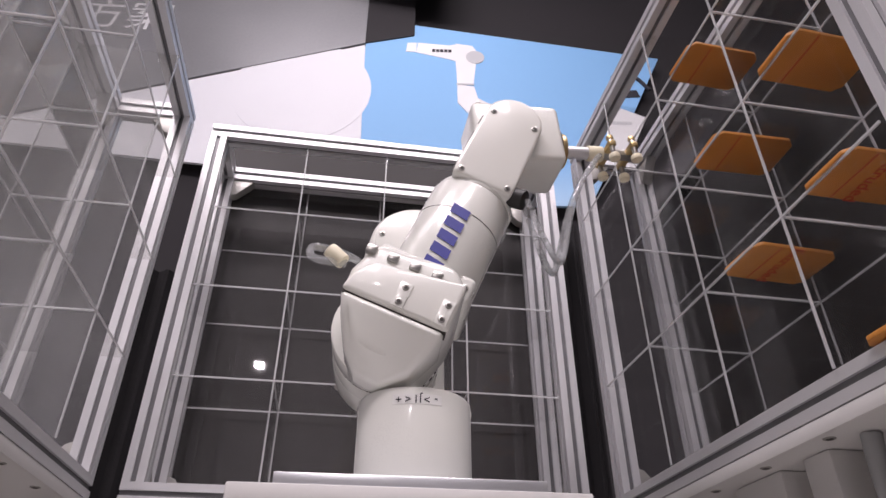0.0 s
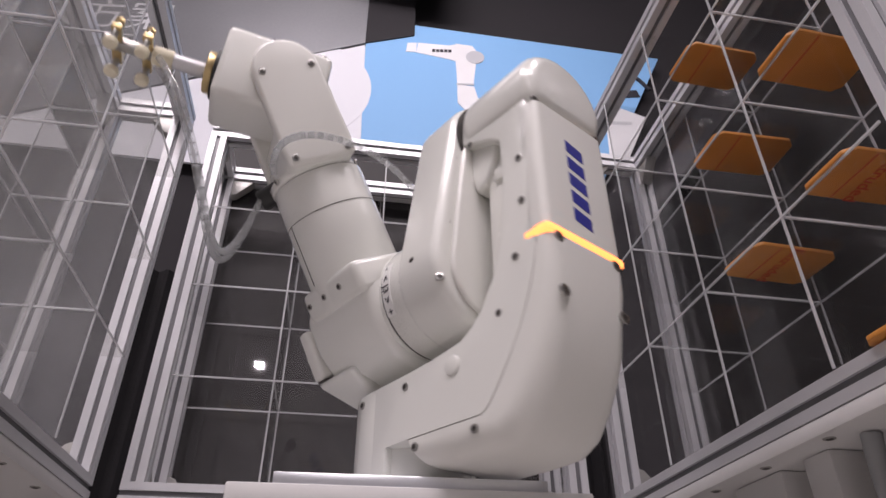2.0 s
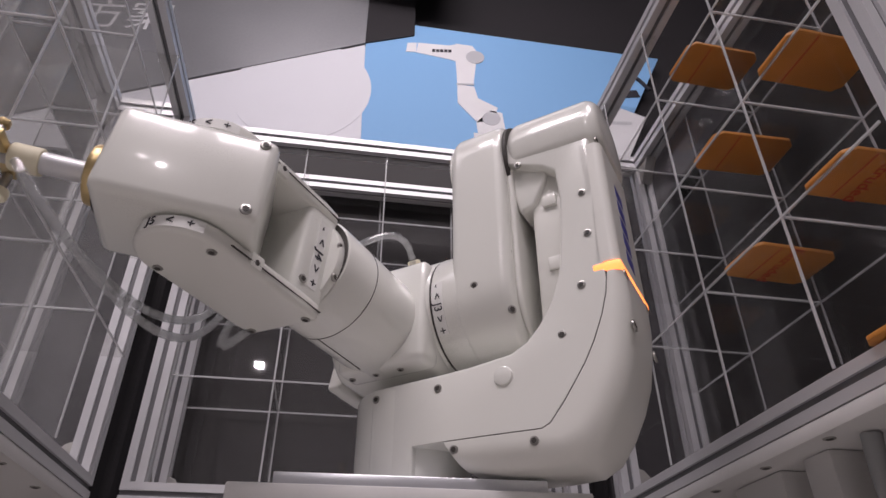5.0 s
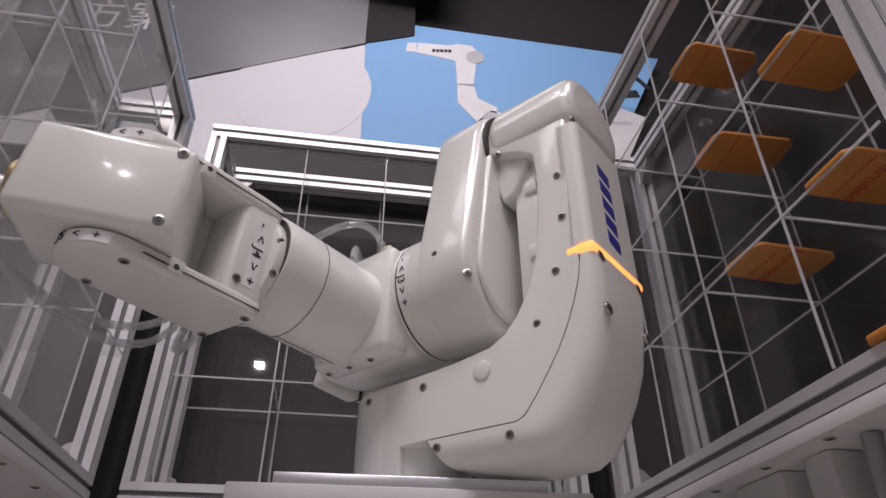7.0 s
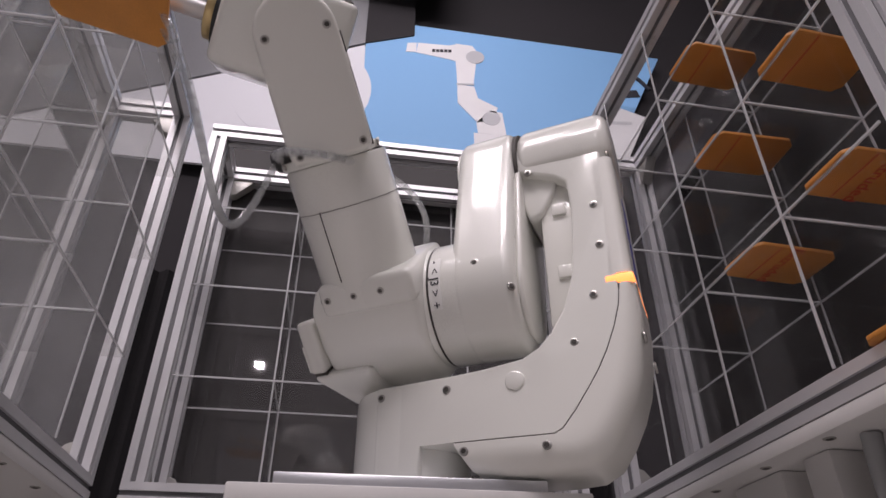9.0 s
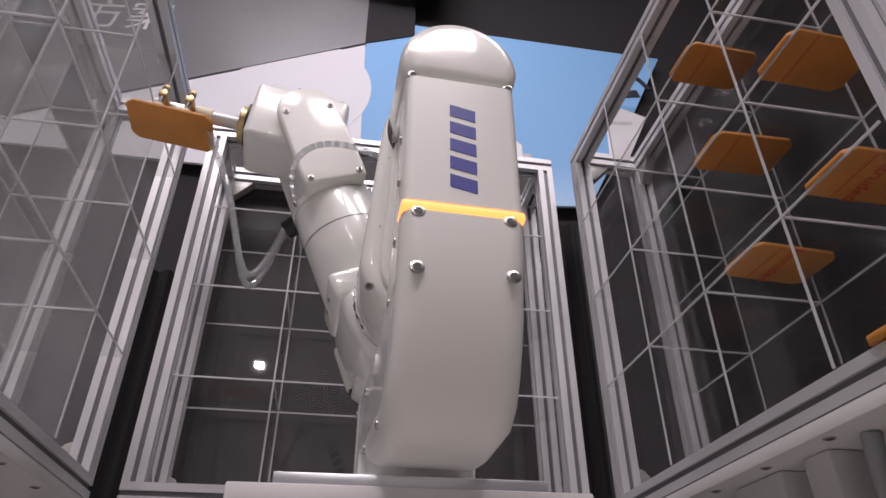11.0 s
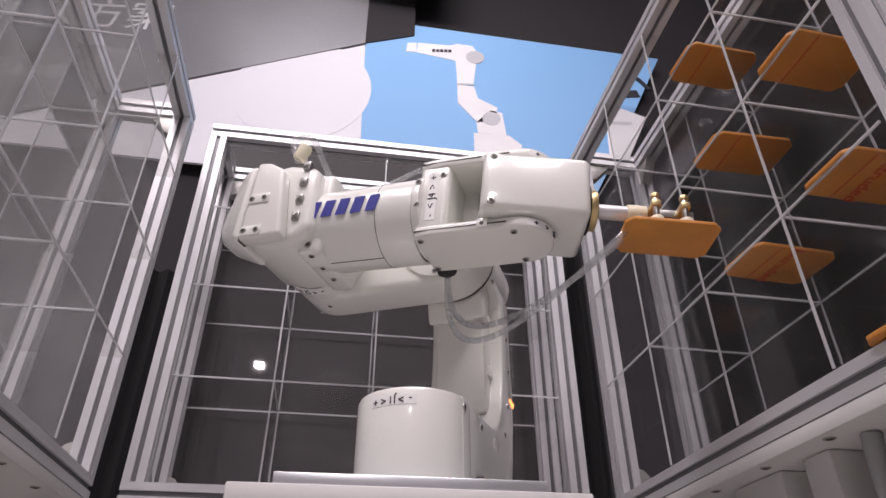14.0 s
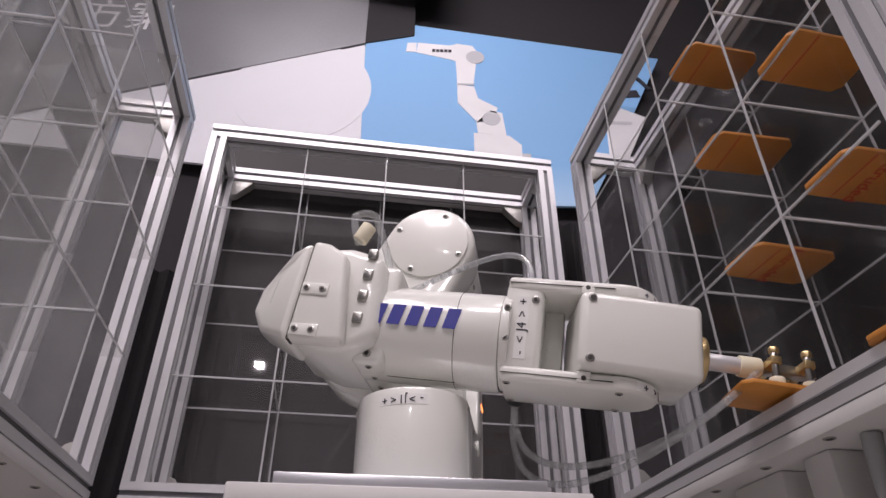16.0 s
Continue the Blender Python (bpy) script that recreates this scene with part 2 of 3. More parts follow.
# the robot printed on the poster, and the corner of another beside it
PRINT_WHITE = material("printed_white", (0.80, 0.80, 0.82), 0.5)
PRINT_SHADE = material("printed_grey", (0.52, 0.53, 0.56), 0.5)
pic = thing("poster_robot", "white robot arm printed on the blue poster", "picture", at(0, 0, 0))
for k, q in enumerate(([(-0.13, 3.84), (-0.12, 3.94), (-0.05, 3.945), (-0.05, 3.84)], [(-0.05, 3.835), (-0.04, 3.945), (0.20, 3.925), (0.25, 3.94), (0.25, 3.75), (0.20, 3.77)], [(0.25, 3.95), (0.38, 3.93), (0.42, 3.86), (0.38, 3.50), (0.26, 3.51), (0.25, 3.74)],
          [(0.26, 3.50), (0.385, 3.48), (0.41, 3.36), (0.55, 3.27), (0.52, 3.14), (0.40, 3.12), (0.26, 3.31)], [(0.39, 3.12), (0.40, 3.02), (0.60, 3.00), (0.58, 3.22), (0.50, 3.24)], [(0.37, 3.02), (0.37, 2.45), (0.70, 2.45), (0.70, 2.92), (0.62, 3.0)])):
    part("printed_shape", prism(q, YB - 0.004, YB + 0.002, "y"), PRINT_WHITE, pic, smooth=False)
part("printed_joint", cyl("y", 0.07, YB - 0.006, YB, (0.40, 3.80), 24), PRINT_SHADE, pic, smooth=False)
part("printed_joint", cyl("y", 0.065, YB - 0.006, YB, (0.50, 3.16), 24), PRINT_SHADE, pic, smooth=False)
part("printed_joint", box(0.70, 0.76, YB - 0.004, YB, 2.70, 2.84), PRINT_SHADE, pic, smooth=False)
part("printed_joint", box(0.255, 0.385, YB - 0.006, YB, 3.495, 3.510), PRINT_SHADE, pic, smooth=False)
for k in range(5):
    part("logo_block", box(0.07 + 0.031 * k, 0.095 + 0.031 * k, YB - 0.007, YB - 0.003, 3.845, 3.875), INK, pic, smooth=False)
pic2 = thing("poster_robot", "corner of a second printed robot with a black cable", "picture", at(0, 0, 0))
part("printed_shape", prism([(1.31, 2.86), (1.43, 2.80), (1.63, 3.22), (1.42, 3.32), (1.33, 3.26)], YB - 0.004, YB + 0.002, "y"), PRINT_WHITE, pic2, smooth=False)
for k in range(5):
    part("logo_block", box(1.37 + 0.03 * k, 1.392 + 0.03 * k, YB - 0.007, YB - 0.003, 3.14, 3.17), PRINT_SHADE, pic2, smooth=False)
part("printed_cable", tube_mesh([(1.43, YB - 0.01, 3.62), (1.52, YB - 0.01, 3.66), (1.62, YB - 0.01, 3.62), (1.70, YB - 0.01, 3.50)], 0.014, 8), INK, pic2)
part("printed_base", prism([(1.36, 3.40), (1.62, 3.43), (1.60, 3.50), (1.36, 3.47)], YB - 0.005, YB, "y"), INK, pic2, smooth=False)
LETTER = material("lettering_white", (0.75, 0.76, 0.78), 0.5)
sign = thing("wall_lettering", "large white lettering on the grey panel", "sign", at(0, 0, 0))
writing("letters", "解决方案", 0.36, LETTER, sign, at(-2.66, YB - 0.020, 4.12, 90, 0, 0) @ pose(0, 0, 0, 0, 0, -2))
writing("letters", "解决方案", 0.15, LETTER, sign, at(-2.86, YB - 0.020, 3.47, 90, 0, 0))


BACKING = material("black_backing", (0.023, 0.020, 0.0205), 0.62, vary=0.12, scale=8, fine=14)
SIDE_TOP = 0.80


# ---- extrusion racks ----
W, H, DEPTH, P = 0.905, 0.942, 0.21, 0.040


def profile_bar(length, name, parent, m):
    """An aluminium extrusion bar, grooved along each side, from the origin along x."""
    h, s, d = P / 2, 0.005, 0.008
    q = [(-h, -h), (-s, -h), (-s, -h + d), (s, -h + d), (s, -h), (h, -h), (h, -s), (h - d, -s), (h - d, s), (h, s),
         (h, h), (s, h), (s, h - d), (-s, h - d), (-s, h), (-h, h), (-h, s), (-h + d, s), (-h + d, -s), (-h, -s)]
    ob = part(name, prism(q, 0, length, "x"), ALU, parent, smooth=False)
    ob.matrix_local = m
    # dark strips in the grooves: the shade inside them, put into colour
    g = part("slot_shade", box(0.001, length - 0.001, -h + d - 0.003, h - d + 0.003, -s, s), GROOVE_SHADE, ob, smooth=False)
    part("slot_shade", box(0.001, length - 0.001, -s, s, -h + d - 0.003, h - d + 0.003), GROOVE_SHADE, ob, smooth=False)
    return ob


def bracket(parent, x, y, z, sx, sz):
    bm = prism([(0, 0), (0.055, 0), (0.05, 0.012), (0.014, 0.05), (0, 0.055)], -0.014, 0.014, "y", 0.002)
    ob = part("corner_bracket", bm, CAST, parent)
    ob.matrix_local = at(x, y, z) @ Matrix.Diagonal((sx, 1, sz, 1))
    return ob


def rack(label, m, glass=CLEAR, front=0.010, x0=P, dx=(W - 2 * P) / 4, z0=P, dz=(H - 2 * P) / 4):
    """A square open rack of aluminium extrusion with clear shelves and dividers; local x along it, y backwards, z up."""
    root = thing("display_rack", label, "rack", m, "racks round the robot")
    h = P / 2
    for y in (h, DEPTH - h):
        profile_bar(W, "rail", root, at(0, y, h))
        profile_bar(W, "rail", root, at(0, y, H - h))
        for x in (h, W - h):
            profile_bar(H - 2 * P, "post", root, at(x, y, P, 0, -90, 0))
    for x in (h, W - h):
        for z in (h, H - h):
            profile_bar(DEPTH - 2 * P, "cross_bar", root, at(x, P, z, 0, 0, 90))
        for z, s in ((P, 1), (H - P, -1)):
            bracket(root, P if x < 0.5 else W - P, DEPTH - h, z, 1 if x < 0.5 else -1, s)
            bm = prism([(0, 0), (0.055, 0), (0.05, 0.012), (0.014, 0.05), (0, 0.055)], -0.014, 0.014, "x", 0.002)
            ob = part("corner_bracket", bm, CAST, root)
            ob.matrix_local = at(x, P, z) @ Matrix.Diagonal((1, 1, s, 1))
    t, e, rear = 0.0028, 0.0003, DEPTH - 0.005
    for i in range(1, 4):
        x = x0 + dx * i
        pane = part("divider", box(x - t / 2, x + t / 2, front + 0.002, rear, P, H - P), glass, root, smooth=False)
        pane.visible_shadow = False
        part("divider_edge", box(x - t / 2 - e, x + t / 2 + e, front, front + 0.0025, P, H - P), EDGE, pane, smooth=False)
        part("divider_edge", box(x - t / 2 - e, x + t / 2 + e, rear - 0.0002, rear + 0.002, P, H - P), EDGE, pane, smooth=False)
        z = z0 + dz * i
        lip = (P + 0.004, W - P - 0.004) if front < 0.005 else (0.012, W - 0.012)
        pane = part("shelf", box(*lip, front + 0.002, rear, z - t / 2, z + t / 2), glass, root, smooth=False)
        pane.visible_shadow = False
        part("shelf_edge", box(*lip, front, front + 0.0025, z - t / 2 - e, z + t / 2 + e), EDGE, pane, smooth=False)
        part("shelf_edge", box(*lip, rear - 0.0002, rear + 0.002, z - t / 2 - e, z + t / 2 + e), EDGE, pane, smooth=False)
    # glued joints where each divider crosses a shelf
    for i in range(1, 4):
        for j in range(1, 4):
            x, z = x0 + dx * i, z0 + dz * j
            part("glued_joint", box(x - t / 2 - 0.0002, x + t / 2 + 0.0002, front + 0.004, rear - 0.002, z - t / 2 - 0.0002, z + t / 2 + 0.0002), EDGE, root, smooth=False)
    pane = part("rear_pane", box(P, W - P, DEPTH - 0.004, DEPTH - 0.001, P, H - P), glass, root, smooth=False)
    pane.visible_shadow = False
    for x in (0.004, W - 0.004):
        pane = part("side_pane", box(x - t / 2, x + t / 2, P, DEPTH - P, P, H - P), glass, root, smooth=False)
        pane.visible_shadow = False
    return root


Z0 = 0.068
M_BACK = at(-0.537, 0.360, Z0, 0, 0, 6.6)
M_RIGHT = at(0.413, 0.459, Z0, 0, 0, -82.6)
_c, _s = math.cos(radians(-83.5)), math.sin(radians(-83.5))
rack("aluminium extrusion rack with clear empty shelves behind the robot", M_BACK)
rack("aluminium extrusion rack with clear shelves holding orange cards", M_RIGHT, CLEAR, -0.005, 0.041, 0.211, 0.042, 0.2197)
# the facing rack is turned so that its open side looks at the robot
M_LEFT = at(-0.577 + W * _c, 0.339 + W * _s, Z0, 0, 0, 96.5)
rack("aluminium extrusion rack with clear empty shelves and lettered wall behind", M_LEFT, DUSTY, -0.007, 0.031, 0.2123, 0.034, 0.2244)



def rack_table(label, m, gear):
    """A white board on white legs under a rack, screwed from below."""
    root = thing("rack_table", label, "table", m, "rack tables")
    part("board", box(-0.01, W + 0.01, 0.006, 0.40, -0.018, -0.001, 0.002), TABLE, root)
    part("edge_strip", box(-0.01, W + 0.01, 0.001, 0.0055, -0.020, -0.001, 0.001), TABLE, root)
    part("apron", box(0.0, W, 0.20, 0.23, -0.16, -0.0185, 0.003), TABLE, root)
    for x, w in ((0.03, 0.055), (0.335, 0.120), (0.505, 0.055), (W - 0.07, 0.055)):
        part("leg", box(x, x + w, 0.050, 0.105, -1.367, -0.0185, 0.004), TABLE, root)
    for i in range(7):
        screw(root, 0.048 + 0.137 * i, 0.026, -0.0182, (0, 0, -1), 0.008)
    if gear:
        part("control_box", box(0.655, 0.88, 0.040, 0.19, -0.42, -0.06, 0.02, 3), GREY_WHITE, root, "grey-white equipment housing")
        part("conduit", tube_mesh([(0.625, 0.06, -0.019), (0.620, 0.06, -0.09), (0.630, 0.06, -0.20), (0.635, 0.06, -0.4)], 0.012, 12), material("grey_conduit", (0.34, 0.35, 0.35), 0.6), root, "grey corrugated conduit")
    return root


rack_table("white board on legs under the empty back rack", M_BACK, False)
rack_table("white board on legs with conduit under the card rack", M_RIGHT, True)
rack_table("white board on legs under the facing rack", M_LEFT, False)

back_board = part("backing_board", box(-0.01, W + 0.01, DEPTH + 0.012, DEPTH + 0.03, -0.20, H + 0.15), BACKING, smooth=False)
back_board.matrix_world = M_BACK
tagged(back_board, "glossy black backing board behind the back rack", "board", kind="structure")
side_board = part("backing_board", box(0.0, W + 0.6, DEPTH + 0.02, DEPTH + 0.04, -0.30, SIDE_TOP), BACKING, smooth=False)
side_board.matrix_world = M_RIGHT
tagged(side_board, "black backing board behind the card rack", "board", kind="structure")



def cloth(label, x0, x1, z1, bulge):
    """A black cloth hanging in soft folds from z1 down to the floor, beside the back rack."""
    n = 16
    wave = [(x0 + (x1 - x0) * k / n, 0.17 + 0.010 * math.sin(k * 1.3) + bulge * math.sin(math.pi * k / n)) for k in range(n + 1)]
    ob = part("black_cloth", prism(wave + [(x, y + 0.003) for x, y in wave[::-1]], -1.36, z1, "z"), CLOTH)
    ob.matrix_world = M_BACK
    return tagged(ob, label, "cloth")


CLOTH = material("black_cloth", (0.010, 0.009, 0.011), 0.95, vary=0.3, scale=30, bump=0.2)
cloth("black cloth hanging between the empty racks", -0.150, -0.004, 0.60, 0.02)
cloth("black cloth hanging between the back rack and the card rack", W + 0.004, W + 0.125, 0.86, 0.015)

# ---- table ----
M_TABLE = at(0, 0, 0, 0, 0, 5.5)
table = thing("robot_table", "white square pedestal table carrying the robot", "table", M_TABLE)
part("tabletop", box(-0.222, 0.205, -0.130, 0.24, -0.040, -0.0145, 0.002), TABLE, table)
part("pedestal", box(-0.15, 0.15, -0.11, 0.18, -1.3, -0.0405, 0.004), TABLE, table)
plate = thing("mounting_plate", "milled aluminium mounting plate under the robot", "plate", M_TABLE)
part("plate", box(-0.172, 0.152, -0.122, 0.19, -0.014, 0.0, 0.001), PLATE, plate)


# ---- the robot ----
Z2, L2, L3, X4, Y4, SEAM = 0.480, 0.225, 0.412, -0.023, -0.037, 0.253
TX, TY, FX = -0.019, -0.034, 0.010  # the forearm tube's axis, and the fork's shift on it
robot = thing("industrial_robot", "white six-axis robot arm with blue lettering on a metal plate", "robot arm", at(0, 0, 0))


def logo(parent, m, length, height):
    """Five slanted blue blocks in a row along local x."""
    w, k = length / 5, height * 0.10
    for i in range(5):
        x0, x1 = -length / 2 + i * w + w * 0.16, -length / 2 + (i + 1) * w - w * 0.16
        bm = prism([(x0 - k, -height / 2), (x1 - k, -height / 2), (x1 + k, height / 2), (x0 + k, height / 2)], 0, 0.0008, "z")
        part("logo_block", bm, BLUE, parent, smooth=False).matrix_local = m


def cover(near, far, half_width, r, gap):
    """A shell between two lines in the x-z plane, its long outer edges rounded by r."""
    bm, rings = bmesh.new(), []
    for (x0, z0), (x1, z1) in zip(near, far):
        d = Vector((x1 - x0, z1 - z0))
        n = d.normalized()
        length, w = d.length, half_width((x0 + x1) / 2)
        c = min(r, 0.8 * length)
        row = [(gap, -w)] + [(length - c + c * math.sin(radians(a)), -w + c - c * math.cos(radians(a))) for a in range(0, 91, 15)]
        row += [(p, -y) for p, y in row[::-1]]
        rings.append([bm.verts.new((x0 + n.x * p, y, z0 + n.y * p)) for p, y in row])
    m = len(rings[0])
    for a, b in zip(rings, rings[1:]):
        for k in range(m):
            bm.faces.new((a[k], a[(k + 1) % m], b[(k + 1) % m], b[k]))
    bm.faces.new(rings[0])
    bm.faces.new(rings[-1][::-1])
    return bm


def build_lower_arm():
    drum = part("turning_base", cyl("z", 0.080, 0.002, 0.130, n=72, b=0.006), WHITE, robot, "white cylindrical rotating base")
    seam = [(0.044, 0.045), (0.088, 0.0455), (0.150, 0.0450), (0.216, 0.0440), (0.226, 0.049), (0.243, 0.069), (0.260, 0.092), (0.276, 0.115), (0.290, 0.140), (0.303, 0.170), (0.312, 0.198), (0.317, 0.228)]
    inner = [(0.319, 0.36), (0.322, 0.49), (0.194, 0.49), (0.194, 0.449), (0.249, 0.426), (0.266, 0.412), (0.269, 0.36), (0.264, 0.30), (0.257, 0.25), (0.243, 0.207), (0.223, 0.175),
             (0.205, 0.156), (0.183, 0.144), (0.13, 0.137), (0.086, 0.134), (-0.02, 0.130), (-0.02, 0.004), (0.044, 0.004)]
    bm = prism(seam + inner, -0.070, 0.070, "y")
    kept = set(seam)
    rim = [e for e in bm.edges if len(e.link_faces) == 2 and e.calc_face_angle(0) > radians(40)
           and not all(any(abs(v.co.x - a) + abs(v.co.z - b) < 1e-5 for a, b in kept) for v in e.verts)]
    bmesh.ops.bevel(bm, geom=rim, offset=0.007, offset_type="OFFSET", segments=3, profile=0.5, affect="EDGES", clamp_overlap=True)

    def half_width(x):
        return 0.070 * (1.13 - 0.13 * max(0.0, min(1.0, x / 0.25)))
    for v in bm.verts:
        v.co.y *= half_width(v.co.x) / 0.070
    cast = part("casting", bm, WHITE, drum, "white painted curved arm casting")
    line = seam[1:]
    bm = prism([(x - 0.004, z + 0.004) for x, z in line] + [(x + 0.005, z - 0.004) for x, z in line[::-1]], -0.070, 0.070, "y")
    for v in bm.verts:
        v.co.y *= (half_width(v.co.x) - 0.0014) / 0.070
    part("cover_gasket", bm, HOLE, drum, smooth=False)
    outer = [(0.108, 0.012), (0.150, 0.005), (0.215, 0.004), (0.252, 0.006), (0.276, 0.019), (0.296, 0.046), (0.313, 0.077), (0.326, 0.110), (0.334, 0.148), (0.338, 0.188), (0.338, 0.2285)]
    part("outer_cover", cover(line, outer, half_width, 0.030, 0.0016), GREY_WHITE, drum, "glossy white outer cover")
    part("logo_cover", cover([(0.306, 0.2425), (0.307, 0.36), (0.306, 0.4390)], [(0.336, 0.2425), (0.336, 0.36), (0.336, 0.4390)], half_width, 0.012, 0.0), GREY_WHITE, drum)
    part("signal_lamp", box(0.300, 0.3375, -0.0706, 0.0706, 0.2300, 0.2415, 0.003), LAMP, drum, "glowing orange signal lamp strip")
    dome = [(0.079 * math.cos(radians(a)), 0.480 + 0.080 * math.sin(radians(a))) for a in range(0, 181, 6)]
    part("shoulder", prism([(0.070, 0.4402)] + dome + [(-0.070, 0.4402)], 0.1938, 0.338, "x", 0.020, 5), WHITE, drum, "rounded shoulder housing")
    part("shoulder_seam", cyl("x", 0.0796, 0.192, 0.1975, (0, Z2), 48), HOLE, drum)
    part("cable_cover", box(0.219, 0.285, -0.047, 0.047, 0.19, 0.43, 0.006), GREY_WHITE, drum)
    part("shoulder_web", prism([(0.196, 0.455), (0.252, 0.445), (0.246, 0.41), (0.225, 0.372), (0.205, 0.365), (0.196, 0.40)], -0.056, 0.056, "y", 0.006), WHITE, drum)
    logo(drum, at(0.3358, 0.0, 0.328) @ Matrix(((0, 0, 1, 0), (0, 1, 0, 0), (-1, 0, 0, 0), (0, 0, 0, 1))) @ pose(0, 0, 0, 0, 0, 180), 0.138, 0.032)
    for x, z in ((0.256, 0.459), (0.212, 0.441), (0.301, 0.358), (0.301, 0.291), (0.284, 0.217), (0.252, 0.155), (0.172, 0.115), (0.081, 0.115), (-0.012, 0.115), (0.103, 0.033), (0.206, 0.030)):
        k = max(0.0, min(1.0, x / 0.25))
        for s in (-1, 1):
            screw(drum, x, s * (0.070 * (1.13 - 0.13 * k) + 0.0005), z, (0, s, 0), 0.0055)
    for y in (-0.052, 0.052):
        for z in (0.226, 0.155):
            screw(drum, 0.337, y, z, (1, 0, 0.1), 0.008)
        screw(drum, 0.331, y * 1.2, 0.445, (1, 0, 0), 0.007)
    for s in (-1, 1):
        part("boss", cyl("y", 0.013, s * 0.070, s * 0.0768, (0.172, 0.115), 24, 0.003), WHITE, drum)
        for z in (0.272, 0.378):
            part("side_pad", box(0.238, 0.258, *sorted((s * 0.044, s * 0.052)), z - 0.010, z + 0.010, 0.0015), GREY_WHITE, drum)
    tag = part("axis_label", prism(circle(0, 0, 0.0806, 14, 156, 48) + circle(0, 0, 0.0790, 14, 204, -48), 0.104, 0.118, "z"), TAPE, drum, "white axis label with arrows")
    for i, ch in enumerate(("+", "<", "J1", ">", "-")):
        a = radians(180 + (i - 2) * 9.0)
        writing("axis_mark", ch, 0.0155, INK, drum, at(0.0811 * math.cos(a), 0.0811 * math.sin(a), 0.111) @ pose(0, 0, 0, 0, 0, math.degrees(a) + 90) @ pose(0, 0, 0, 90, 0, 0) @ pose(0, 0, 0, 0, 0, 180))
    return drum


def build_upper_arm():
    out = circle(0, 0, 0.085, 24, 0, 180) + circle(0, -L2, 0.090, 24, 180, 180)
    arm = part("upper_arm", prism(out, 0.104, 0.192, "x", 0.014, 4), WHITE, robot, "white upper arm link")
    part("elbow_boss", cyl("x", 0.089, 0.072, 0.15, (0, -L2), 56, 0.004), WHITE, arm)
    part("joint_seam", cyl("x", 0.0875, 0.0700, 0.0725, (0, -L2), 48), HOLE, arm)
    r, x = 0.0898, 0.0830
    arc = [(radians(170 + 50 * k / 12)) for k in range(13)]
    part("axis_label", prism([(r * math.cos(a), -L2 + r * math.sin(a)) for a in arc] + [((r - 0.002) * math.cos(a), -L2 + (r - 0.002) * math.sin(a)) for a in arc[::-1]], x - 0.0085, x + 0.0085, "x"), TAPE, arm, "white axis label with arrows")
    for k, ch in enumerate(("-", "<", "J3", ">", "+")):
        a = radians(195 + (k - 2) * 10.5)
        c, d = math.cos(a), math.sin(a)
        m = Matrix(((0, 1, 0, x * K), (-d, 0, c, 0.0902 * c * K), (c, 0, d, (0.0902 * d - L2) * K), (0, 0, 0, 1)))
        writing("axis_mark", ch, 0.017, INK, arm, m)
    part("joint_cap", cyl("x", 0.074, 0.099, 0.106, (0, 0), 48, 0.002), GREY_WHITE, arm, "round joint cap")
    for a in (2, 92, 182, 272):
        screw(arm, 0.0985, 0.064 * math.cos(radians(a)), 0.064 * math.sin(radians(a)), (-1, 0, 0), 0.0055)
    part("back_cover", prism(circle(0, -0.04, 0.066, 20, 0, 180) + circle(0, -0.235, 0.066, 20, 180, 180), 0.1905, 0.200, "x", 0.005), GREY_WHITE, arm)
    for z in (-0.062, -0.182, -0.272):
        for s in (-1, 1):
            screw(arm, 0.188, s * 0.0745, z, (0.75, s * 0.65, 0), 0.006)
    for s in (-1, 1):
        screw(arm, 0.141, s * 0.0885, -0.231, (0, s, -0.15), 0.006)
    return arm


